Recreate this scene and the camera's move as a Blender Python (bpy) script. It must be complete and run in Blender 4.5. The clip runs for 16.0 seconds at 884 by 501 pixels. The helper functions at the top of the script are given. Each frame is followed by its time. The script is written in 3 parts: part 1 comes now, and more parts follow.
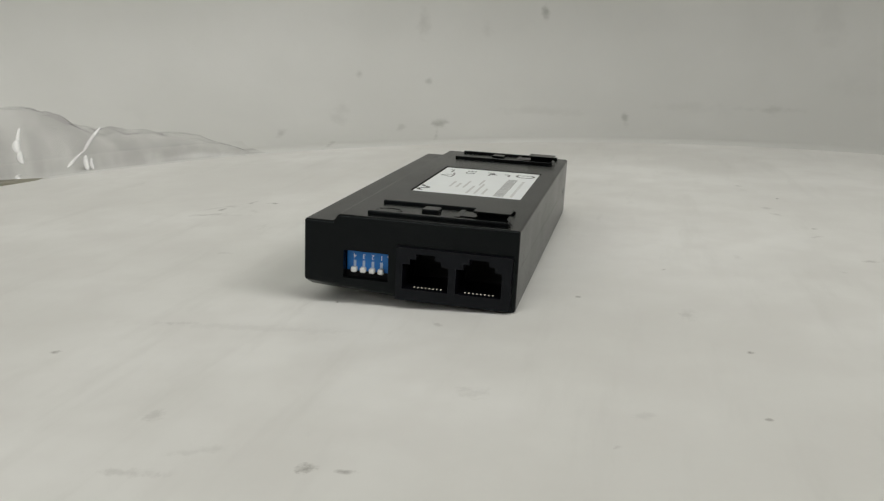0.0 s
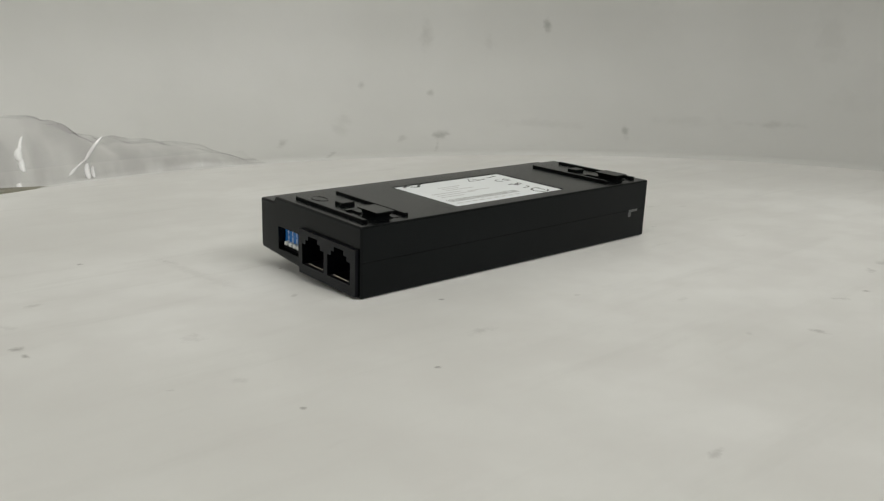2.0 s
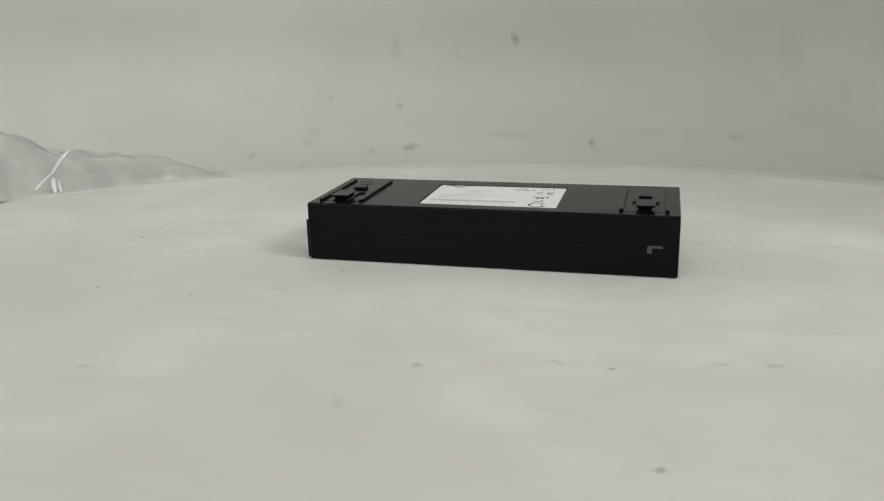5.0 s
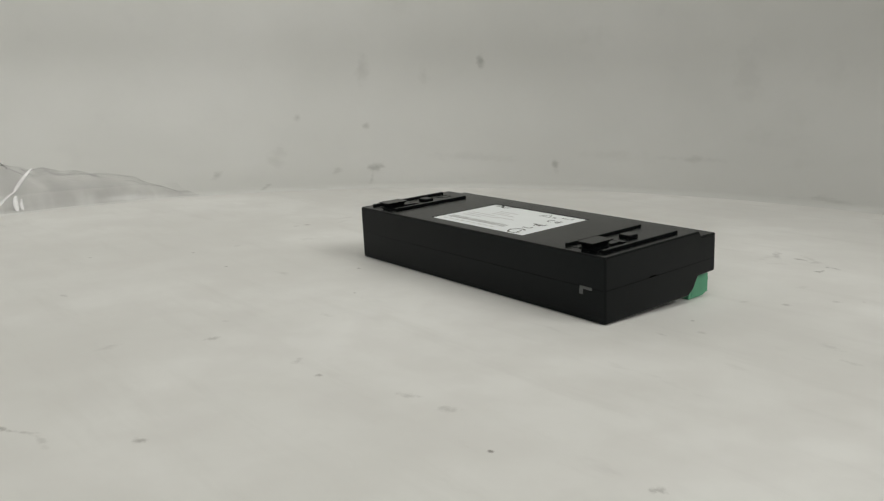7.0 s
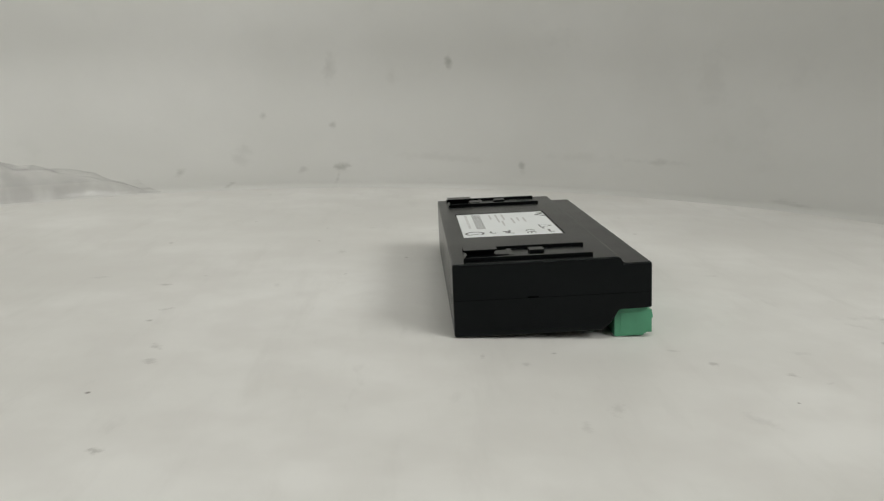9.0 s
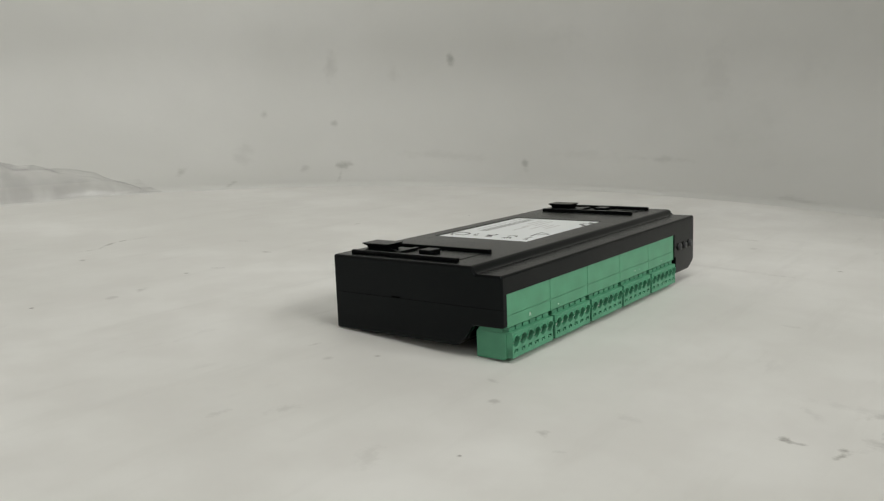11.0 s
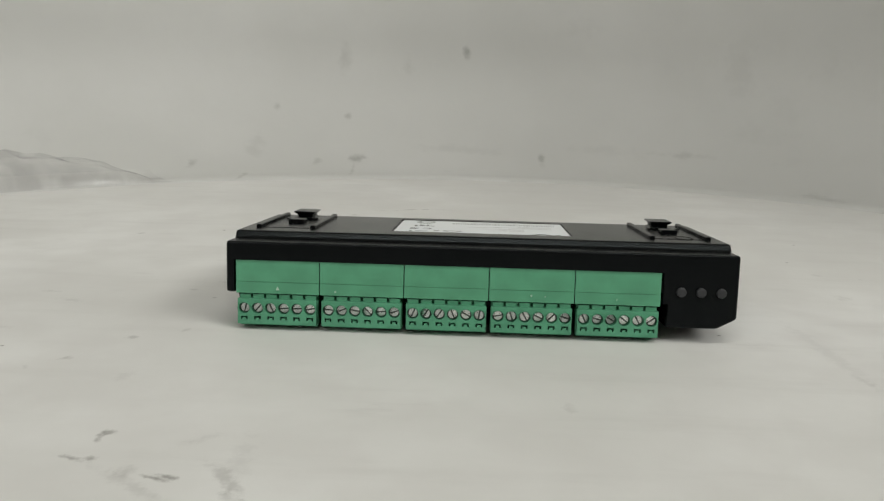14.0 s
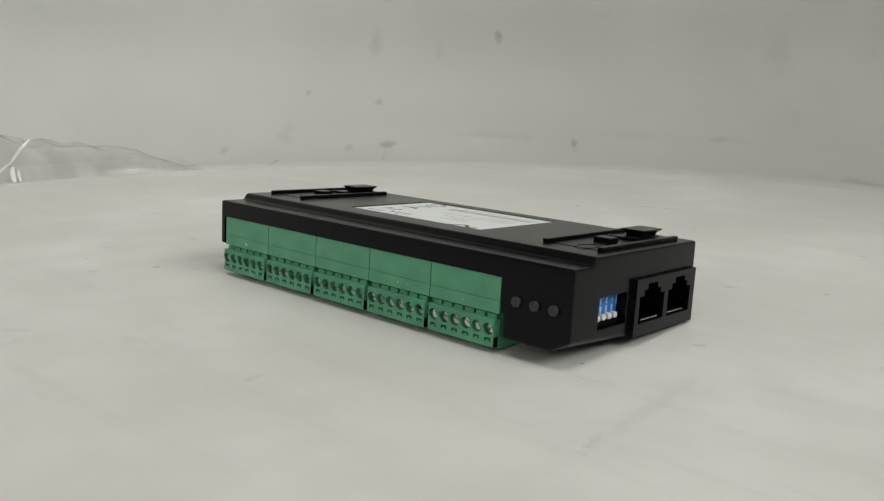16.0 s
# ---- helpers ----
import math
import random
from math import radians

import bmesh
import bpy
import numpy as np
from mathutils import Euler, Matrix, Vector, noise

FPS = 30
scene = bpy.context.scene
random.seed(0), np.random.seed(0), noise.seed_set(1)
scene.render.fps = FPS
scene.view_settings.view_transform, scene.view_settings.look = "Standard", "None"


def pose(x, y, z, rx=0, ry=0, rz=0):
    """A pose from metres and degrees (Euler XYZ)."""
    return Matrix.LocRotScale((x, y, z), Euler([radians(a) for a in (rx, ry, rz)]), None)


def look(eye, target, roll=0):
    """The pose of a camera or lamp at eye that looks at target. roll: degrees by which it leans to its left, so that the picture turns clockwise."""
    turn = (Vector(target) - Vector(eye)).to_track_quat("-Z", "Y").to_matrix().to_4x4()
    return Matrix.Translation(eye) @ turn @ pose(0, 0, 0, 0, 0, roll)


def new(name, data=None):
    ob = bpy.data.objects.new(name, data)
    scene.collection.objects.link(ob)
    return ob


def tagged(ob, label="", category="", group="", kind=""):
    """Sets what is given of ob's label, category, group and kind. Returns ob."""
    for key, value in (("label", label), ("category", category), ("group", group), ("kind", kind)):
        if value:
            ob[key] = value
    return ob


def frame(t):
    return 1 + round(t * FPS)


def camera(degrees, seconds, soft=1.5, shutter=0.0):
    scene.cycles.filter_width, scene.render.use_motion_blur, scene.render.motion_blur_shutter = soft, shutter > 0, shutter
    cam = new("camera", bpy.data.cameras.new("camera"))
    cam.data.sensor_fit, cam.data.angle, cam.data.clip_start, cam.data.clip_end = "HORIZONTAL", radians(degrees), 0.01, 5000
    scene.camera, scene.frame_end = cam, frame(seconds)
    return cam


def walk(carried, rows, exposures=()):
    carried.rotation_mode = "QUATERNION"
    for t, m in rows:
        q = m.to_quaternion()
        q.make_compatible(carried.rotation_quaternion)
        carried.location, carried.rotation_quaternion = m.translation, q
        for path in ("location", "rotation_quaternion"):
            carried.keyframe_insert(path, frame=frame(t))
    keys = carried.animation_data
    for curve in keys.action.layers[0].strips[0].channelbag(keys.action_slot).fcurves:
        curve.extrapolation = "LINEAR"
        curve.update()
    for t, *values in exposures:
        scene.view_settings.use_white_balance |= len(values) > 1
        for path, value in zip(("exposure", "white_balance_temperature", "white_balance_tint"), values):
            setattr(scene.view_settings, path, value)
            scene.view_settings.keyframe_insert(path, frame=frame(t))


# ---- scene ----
# A control module on a round white turntable that turns before a curved white backdrop.
# World: turntable axis at the origin, disc top at z = 0, camera in front at -y.
MM = 0.001

# ---------------------------------------------------------------- camera
cam = camera(55.33, 16.0, soft=1.3)
CAMERA_ROWS = [
    (0.0, -0.0262, -0.2812, 0.0677, 76.15, 0.91, 2.62),
    (0.5, -0.0284, -0.2797, 0.0691, 76.33, 0.79, 3.03),
    (1.0, -0.0292, -0.2796, 0.0700, 76.51, 0.82, 3.25),
    (1.5, -0.0274, -0.2805, 0.0701, 76.64, 0.56, 3.36),
    (2.0, -0.0223, -0.2824, 0.0696, 76.77, 0.40, 3.06),
    (2.5, -0.0226, -0.2839, 0.0705, 76.80, 0.19, 2.99),
    (3.0, -0.0230, -0.2853, 0.0719, 76.88, 0.36, 2.95),
    (3.5, -0.0222, -0.2860, 0.0726, 77.13, 0.29, 2.71),
    (6.0, -0.0142, -0.2875, 0.0717, 77.88, 0.22, 0.34),
    (6.5, -0.0149, -0.2893, 0.0735, 78.44, -0.13, -0.28),
    (7.0, -0.0164, -0.2911, 0.0737, 78.67, -0.24, -0.81),
    (7.5, -0.0154, -0.2920, 0.0734, 78.67, -0.03, -1.32),
    (8.0, -0.0114, -0.2924, 0.0733, 78.68, -0.41, -1.94),
    (10.5, -0.0150, -0.2845, 0.0699, 79.10, -1.27, -2.94),
    (11.0, -0.0136, -0.2850, 0.0702, 78.83, -0.77, -2.62),
    (11.5, -0.0107, -0.2839, 0.0683, 78.82, -0.90, -2.71),
    (12.0, -0.0073, -0.2823, 0.0680, 78.90, -1.03, -2.39),
    (12.5, -0.0068, -0.2798, 0.0673, 79.03, -0.94, -2.00),
    (13.0, -0.0073, -0.2789, 0.0691, 79.24, -1.26, -1.74),
    (13.5, -0.0065, -0.2787, 0.0667, 79.06, -1.44, -1.63),
    (14.0, -0.0091, -0.2746, 0.0651, 78.78, -1.28, -1.24),
    (14.5, -0.0078, -0.2746, 0.0664, 78.52, -1.19, -0.80),
    (15.0, -0.0073, -0.2734, 0.0660, 78.42, -1.18, -0.18),
    (15.5, -0.0084, -0.2719, 0.0655, 77.96, -0.74, 0.39),
    (16.0, -0.0080, -0.2719, 0.0655, 77.73, -0.72, 0.93),
]
walk(cam, [(t, pose(*place)) for t, *place in CAMERA_ROWS])

# ---------------------------------------------------------------- light
world = bpy.data.worlds.new("room_light")
scene.world = world
world.use_nodes = True
world.node_tree.nodes["Background"].inputs[0].default_value = (0.9, 0.95, 1.0, 1)
world.node_tree.nodes["Background"].inputs[1].default_value = 0.05
scene.view_settings.exposure = 0.0


def lamp(name, eye, target, sx, sy, watts, colour):
    data = bpy.data.lights.new(name, "AREA")
    data.shape, data.size, data.size_y, data.energy, data.color = "RECTANGLE", sx, sy, watts, colour
    ob = new(name, data)
    ob.matrix_world = look(eye, target)
    return ob


# soft light from the right front; an area lamp for its unseen source
lamp("right_key_light", (1.98, -1.4, 2.15), (0, 0.1, 0.05), 1.7, 1.4, 64, (1.0, 1.0, 0.955))
# added fill from the left front, to lift the backdrop's right side
lamp("left_fill_light", (-1.7, -2.5, 1.5), (0, 0.1, 0.05), 1.2, 1.3, 16, (1.0, 1.0, 0.955))
lamp("ceiling_tube_lamp", (0.1, -0.5, 1.6), (0.1, -0.5, 0), 1.2, 0.09, 8.0, (1.0, 1.0, 0.94))


# ---------------------------------------------------------------- materials
def material(name, base, rough=0.5, metal=0.0, spec=0.5):
    m = bpy.data.materials.new(name)
    m.use_nodes = True
    b = m.node_tree.nodes["Principled BSDF"]
    b.inputs["Base Color"].default_value = (*base, 1)
    b.inputs["Roughness"].default_value = rough
    b.inputs["Metallic"].default_value = metal
    b.inputs["Specular IOR Level"].default_value = spec
    return m, m.node_tree, b


def node(nt, kind, **values):
    n = nt.nodes.new(kind)
    for key, value in values.items():
        if key == "op":
            n.operation = value
        else:
            n.inputs[key.replace("_", " ")].default_value = value
    return n


def noise_of(nt, coord, scale, detail=4.0, rough=0.55):
    n = node(nt, "ShaderNodeTexNoise", Scale=scale, Detail=detail, Roughness=rough)
    nt.links.new(coord, n.inputs["Vector"])
    return n.outputs["Fac"]


def ramp(nt, fac, low, high, a, b):
    """Maps fac between low and high to a..b, clamped."""
    n = node(nt, "ShaderNodeMapRange")
    n.interpolation_type = "SMOOTHSTEP"
    for i, v in zip((1, 2, 3, 4), (low, high, a, b)):
        n.inputs[i].default_value = v
    nt.links.new(fac, n.inputs[0])
    return n.outputs[0]


def calc(nt, op, a, b=None):
    n = nt.nodes.new("ShaderNodeMath")
    n.operation = op
    for i, v in enumerate((a, b)):
        if v is None:
            continue
        if isinstance(v, (int, float)):
            n.inputs[i].default_value = v
        else:
            nt.links.new(v, n.inputs[i])
    return n.outputs[0]


def mix(nt, fac, a, b):
    n = nt.nodes.new("ShaderNodeMix")
    n.data_type = "RGBA"
    if isinstance(fac, (int, float)):
        n.inputs[0].default_value = fac
    else:
        nt.links.new(fac, n.inputs[0])
    for i, v in ((6, a), (7, b)):
        if isinstance(v, tuple):
            n.inputs[i].default_value = (*v, 1)
        else:
            nt.links.new(v, n.inputs[i])
    return n.outputs[2]


def bump(nt, bsdf, height, strength, distance):
    n = node(nt, "ShaderNodeBump", Strength=strength, Distance=distance)
    nt.links.new(height, n.inputs["Height"])
    nt.links.new(n.outputs[0], bsdf.inputs["Normal"])


def coords(nt):
    return nt.nodes.new("ShaderNodeTexCoord").outputs["Object"]


def blot(nt, coord, centre, turn, size, wobble, strength):
    """A soft stain with its own place, turn and half sizes, as a 0..strength mask."""
    local = node(nt, "ShaderNodeMapping", Location=centre, Rotation=(0, 0, radians(turn)), Scale=size)
    local.vector_type = "TEXTURE"
    nt.links.new(coord, local.inputs[0])
    length = node(nt, "ShaderNodeVectorMath", op="LENGTH")
    nt.links.new(local.outputs[0], length.inputs[0])
    return ramp(nt, calc(nt, "ADD", length.outputs["Value"], wobble), 1.0, 0.0, 0.0, strength)


def plastic(name, base, rough, grain=2600.0, spec=0.38, tint=(1, 1, 1)):
    m, nt, b = material(name, base, rough)
    co = coords(nt)
    fine, wide = noise_of(nt, co, grain, 2), noise_of(nt, co, 60.0, 4)
    nt.links.new(mix(nt, ramp(nt, wide, 0.3, 0.75, 0, 1), tuple(0.85 * c for c in base), tuple(1.2 * c for c in base)), b.inputs["Base Color"])
    nt.links.new(ramp(nt, wide, 0.3, 0.7, rough - 0.015, rough + 0.025), b.inputs["Roughness"])
    b.inputs["Specular IOR Level"].default_value = spec
    b.inputs["Specular Tint"].default_value = (*tint, 1)
    bump(nt, b, fine, 0.2, 0.00004)
    return m


BLACK = plastic("black_abs", (0.0028, 0.0032, 0.0035), 0.23, spec=0.16, tint=(0.86, 0.96, 1.0))
BLACK_SMOOTH = plastic("black_socket_plastic", (0.003, 0.003, 0.0045), 0.30, spec=0.2, tint=(0.86, 0.94, 1.0))
BLACK_DEEP = plastic("black_inner_plastic", (0.003, 0.003, 0.0035), 0.6, spec=0.15)
GREEN = plastic("green_terminal_plastic", (0.09, 0.31, 0.184), 0.42)
GREEN_PANEL = plastic("green_header_plastic", (0.103, 0.342, 0.2), 0.36)
BLUE = plastic("blue_switch_plastic", (0.018, 0.19, 0.60), 0.35)
WHITE_PLASTIC = plastic("white_lever_plastic", (0.78, 0.78, 0.76), 0.4)
INK = material("black_ink", (0.03, 0.03, 0.032), 0.6)[0]
INK_GREY = material("grey_ink", (0.36, 0.36, 0.36), 0.6)[0]
INK_PALE = material("pale_grey_ink", (0.58, 0.58, 0.58), 0.6)[0]
INK_WHITE = material("white_ink", (0.8, 0.85, 0.9), 0.6)[0]
SLOT = plastic("pale_blue_slot", (0.50, 0.62, 0.80), 0.5)
MARK = plastic("pale_grey_mark", (0.09, 0.094, 0.094), 0.35)
LED = plastic("smoky_led_plastic", (0.032, 0.033, 0.036), 0.35)
# paler than the panel: the raised marks' glint is in the colour
MARK_GLINT = material("pale_mark_glint", (0.45, 0.62, 0.5), 0.3)[0]
GOLD = material("pale_plated_contact", (0.9, 0.86, 0.74), 0.35, 0.3)[0]


def steel():
    m, nt, b = material("nickel_screw", (0.62, 0.62, 0.60), 0.32, 1.0)
    co = coords(nt)
    nt.links.new(ramp(nt, noise_of(nt, co, 900, 3), 0.3, 0.7, 0.22, 0.5), b.inputs["Roughness"])
    info = nt.nodes.new("ShaderNodeObjectInfo")
    metal = mix(nt, info.outputs["Random"], (0.55, 0.58, 0.57), (0.93, 0.94, 0.92))
    # shade in the slot and round the head is painted in, by height
    split = nt.nodes.new("ShaderNodeSeparateXYZ")
    nt.links.new(co, split.inputs[0])
    raised = ramp(nt, split.outputs[1], 0.00002, 0.00016, 0, 1)
    nt.links.new(mix(nt, raised, (0.045, 0.065, 0.055), metal), b.inputs["Base Color"])
    nt.links.new(raised, b.inputs["Metallic"])
    return m


STEEL = steel()


def paper():
    m, nt, b = material("label_paper", (0.72, 0.73, 0.72), 0.42)
    co = coords(nt)
    nt.links.new(mix(nt, noise_of(nt, co, 90, 4), (0.74, 0.765, 0.775), (0.84, 0.865, 0.875)), b.inputs["Base Color"])
    bump(nt, b, noise_of(nt, co, 400, 3), 0.15, 0.0001)
    return m


PAPER = paper()


def disc_paint():
    """White painted board with scuffs, faint streaks and specks of dirt."""
    m, nt, b = material("white_disc_paint", (0.72, 0.715, 0.69), 0.42, 0.0, 0.12)
    co = coords(nt)
    stretch = node(nt, "ShaderNodeMapping", Scale=(1.0, 3.2, 1.0), Rotation=(0, 0, 0.5))
    nt.links.new(co, stretch.inputs[0])
    wide, mid = noise_of(nt, co, 9, 5), noise_of(nt, stretch.outputs[0], 26, 6, 0.62)
    fine = noise_of(nt, co, 160, 4, 0.6)
    base = mix(nt, ramp(nt, wide, 0.35, 0.7, 0, 1), (0.652, 0.645, 0.62), (0.757, 0.752, 0.733))
    patch = noise_of(nt, co, 42, 3, 0.5)
    base = mix(nt, ramp(nt, patch, 0.38, 0.66, 0, 0.33), base, (0.615, 0.60, 0.577))
    scuffs = calc(nt, "MULTIPLY", ramp(nt, mid, 0.60, 0.78, 0, 1), ramp(nt, noise_of(nt, co, 14, 3), 0.45, 0.65, 0, 1))
    base = mix(nt, calc(nt, "MULTIPLY", scuffs, 0.35), base, (0.42, 0.41, 0.39))
    streak = node(nt, "ShaderNodeMapping", Scale=(1.0, 7.0, 1.0), Rotation=(0, 0, -0.9))
    nt.links.new(co, streak.inputs[0])
    wipes = ramp(nt, noise_of(nt, streak.outputs[0], 12, 6, 0.6), 0.5, 0.75, 0, 0.16)
    base = mix(nt, wipes, base, (0.46, 0.45, 0.42))
    wobble = calc(nt, "MULTIPLY", calc(nt, "SUBTRACT", noise_of(nt, co, 330, 4, 0.65), 0.5), 2.6)
    dirt = (0.15, 0.138, 0.12)
    for x, y, sx, sy, turn, k in DISC_SMEARS:
        base = mix(nt, blot(nt, co, (x * MM, y * MM, 0), turn, (sx * MM, sy * MM, 1.0), wobble, k), base, dirt)
    for x, y, r, k in DISC_SPECKS:
        base = mix(nt, blot(nt, co, (x * MM, y * MM, 0), 0, (r * MM, r * MM, 1.0), wobble, k), base, dirt)
    for i, (x, y, r, k) in enumerate(DISC_FAINT):
        base = mix(nt, blot(nt, co, (x * MM, y * MM, 0), 47 * i % 180, (1.3 * r * MM, max(0.9, 0.6 * r) * MM, 1.0), wobble, k), base, dirt)
    nt.links.new(base, b.inputs["Base Color"])
    nt.links.new(ramp(nt, wide, 0.3, 0.7, 0.36, 0.52), b.inputs["Roughness"])
    bump(nt, b, fine, 0.12, 0.0004)
    return m


# smears: middle, half length, half width in millimetres, angle, darkness
DISC_SMEARS = [
    (18.5, -162.4, 3.5, 1.0, 6, 0.6), (25.4, -160.1, 6.0, 1.3, 25, 0.55), (31.9, -155.9, 4.3, 1.0, 44, 0.3), (38.9, -153.9, 6.0, 1.3, -4, 0.2), (9.1, -162.8, 8.7, 1.9, 1, 0.15),
    (-170.9, 54.2, 7.7, 1.7, -84, 0.2), (-161.7, 46.4, 8.0, 1.7, -63, 0.12), (-163.5, 19.2, 2.3, 1.0, -90, 0.5), (-99.8, 87.3, 6.7, 1.4, -82, 0.12), (60.0, 141.3, 4.7, 1.0, 160, 0.5),
    (42.4, 147.4, 3.9, 1.0, 162, 0.65), (58.7, 132.0, 3.2, 1.0, 101, 0.45), (31.1, 146.3, 9.6, 2.1, 127, 0.22), (-99.4, 62.9, 40.4, 3.0, 93, 0.08), (40.7, 146.8, 3.1, 1.0, 165, 0.6),
    (30.4, 140.7, 15.3, 3.0, 95, 0.1), (45.9, 150.0, 14.0, 2.0, -33, 0.16),
]
# specks: middle, radius, darkness
DISC_SPECKS = [
    (-163.7, 25.9, 2.2, 0.7), (-124.1, 103.7, 1.6, 0.55), (-150.2, 62.1, 3, 0.2), (-128.0, 4.9, 4, 0.15), (-94.9, -51.0, 1.3, 0.75),
    (-129.8, -50.6, 0.9, 0.5), (-59.2, -10.6, 1.1, 0.6), (51.9, -137.9, 2, 0.5), (40.1, -88.1, 1.6, 0.55), (77.9, -76.4, 3, 0.25),
    (100.8, -83.9, 0.9, 0.8), (132.4, -70.6, 2, 0.4), (105.2, 82.6, 0.8, 0.8), (77.2, 72.4, 2.2, 0.3), (86.0, 89.9, 2, 0.3),
    (78.7, 21.5, 2, 0.2), (57.8, 130.0, 2, 0.6), (55.9, 141.4, 1.6, 0.6), (48.5, 145.2, 2.5, 0.2), (-75.5, 52.6, 0.8, 0.7),
]
# faint rubbed marks: middle, half length, darkness
DISC_FAINT = [
    (-69.5, -38.8, 4.0, 0.2), (-88.7, 21.4, 2.0, 0.25), (-6.0, -96.3, 3.0, 0.3), (27.1, -86.6, 3.0, 0.25), (-7.2, -56.8, 3.0, 0.15), (-20.6, -85.2, 2.0, 0.15),
    (-132.6, -27.8, 3.0, 0.12), (-146.5, -23.5, 1.5, 0.25), (-85.0, -116.1, 2.5, 0.25), (-146.0, -89.0, 1.0, 0.4), (-16.5, -122.7, 4.0, 0.15), (-26.6, -33.9, 1.0, 0.45),
    (65.8, -78.3, 3.0, 0.25), (66.1, 64.6, 2.0, 0.2), (91.7, 97.1, 1.5, 0.12), (109.3, 38.4, 4.0, 0.15), (116.4, 69.2, 5.0, 0.12), (67.4, 100.5, 4.0, 0.1),
    (69.2, 30.6, 0.9, 0.4), (72.0, 10.8, 2.0, 0.25), (39.9, 131.4, 4.0, 0.12), (-29.5, 109.6, 3.0, 0.15), (28.6, 152.8, 3.0, 0.2), (119.5, 29.3, 3.0, 0.15),
]


def backdrop_paint():
    """White painted curved board, with grey knocks and smears near its foot."""
    m, nt, b = material("white_backdrop_paint", (0.70, 0.70, 0.675), 0.6)
    co = coords(nt)
    wide, fine = noise_of(nt, co, 5, 5), noise_of(nt, co, 120, 4)
    base = mix(nt, ramp(nt, wide, 0.35, 0.7, 0, 1), (0.56, 0.558, 0.538), (0.617, 0.614, 0.597))
    smear = calc(nt, "MULTIPLY", ramp(nt, noise_of(nt, co, 22, 5, 0.6), 0.58, 0.8, 0, 1), 0.3)
    base = mix(nt, smear, base, (0.48, 0.48, 0.46))
    wobble = calc(nt, "MULTIPLY", calc(nt, "SUBTRACT", noise_of(nt, co, 95, 3, 0.55), 0.5), 2.0)
    for x, y, z, sx, sz, k in WALL_STAINS:
        base = mix(nt, blot(nt, co, (x * MM, y * MM, z * MM), 0, (sx * MM, 0.035, sz * MM), wobble, k), base, (0.17, 0.165, 0.15))
    nt.links.new(base, b.inputs["Base Color"])
    nt.links.new(ramp(nt, wide, 0.3, 0.7, 0.5, 0.7), b.inputs["Roughness"])
    bump(nt, b, fine, 0.1, 0.0005)
    return m


BACK_R, COVE = 0.44, 0.10
# middle in millimetres, half width, half height, darkness
WALL_STAINS = [
    (26.9, 439.0, 91.5, 5, 7, 0.48), (-123.8, 406.4, 44.7, 4, 4, 0.32), (-69.4, 413.7, 37.7, 3.5, 3.5, 0.36), (-58.0, 376.9, 7.4, 7, 5, 0.52), (-60.4, 357.5, 1.0, 2, 5, 0.24),
    (82.8, 377.1, 9.7, 3.5, 6, 0.44), (-74.4, 432.8, 83.6, 7, 16, 0.18), (-88.0, 366.1, 5.4, 5, 3, 0.24), (-173.0, 334.0, 5.2, 4, 3, 0.32), (-132.7, 304.8, -1.5, 3, 3, 0.36),
    (184.8, 351.8, 16.3, 34, 3, 0.2), (243.0, 248.6, -1.2, 14, 3, 0.24), (-135.9, 372.5, 15.8, 10, 14, 0.13), (-21.3, 437.4, 77.8, 6, 10, 0.11), (230.6, 373.2, 81.1, 14, 30, 0.08),
    (24.8, 393.3, 14.2, 50, 4, 0.1), (129.8, 376.2, 17.0, 30, 5, 0.08),
]


def clear_film(name, thin, thick):
    """Thin clear film: mostly see-through, greyer and milkier where it lies in folds, with a soft gloss."""
    m, nt, b = material(name, (0.9, 0.9, 0.9), 0.12)
    out = nt.nodes["Material Output"]
    co = coords(nt)
    stretch = node(nt, "ShaderNodeMapping", Scale=(1.0, 1.0, 0.14))
    nt.links.new(co, stretch.inputs[0])
    folds = noise_of(nt, stretch.outputs[0], 55, 3, 0.5)
    clear, haze = nt.nodes.new("ShaderNodeBsdfTransparent"), node(nt, "ShaderNodeBsdfDiffuse", Color=(0.82, 0.81, 0.82, 1))
    nt.links.new(mix(nt, ramp(nt, folds, 0.34, 0.66, 0, 1), thin, thick), clear.inputs[0])
    gloss = node(nt, "ShaderNodeBsdfGlossy", Color=(1, 1, 1, 1), Roughness=0.22)
    first, second = nt.nodes.new("ShaderNodeMixShader"), nt.nodes.new("ShaderNodeMixShader")
    nt.links.new(ramp(nt, noise_of(nt, stretch.outputs[0], 70, 3), 0.4, 0.7, 0.02, 0.09), first.inputs[0])
    nt.links.new(clear.outputs[0], first.inputs[1])
    nt.links.new(haze.outputs[0], first.inputs[2])
    second.inputs[0].default_value = 0.032
    nt.links.new(first.outputs[0], second.inputs[1])
    nt.links.new(gloss.outputs[0], second.inputs[2])
    nt.links.new(second.outputs[0], out.inputs["Surface"])
    return m


def cardboard():
    m, nt, b = material("brown_cardboard", (0.24, 0.16, 0.09), 0.85)
    co = coords(nt)
    nt.links.new(mix(nt, noise_of(nt, co, 70, 5), (0.20, 0.19, 0.145), (0.28, 0.265, 0.21)), b.inputs["Base Color"])
    return m


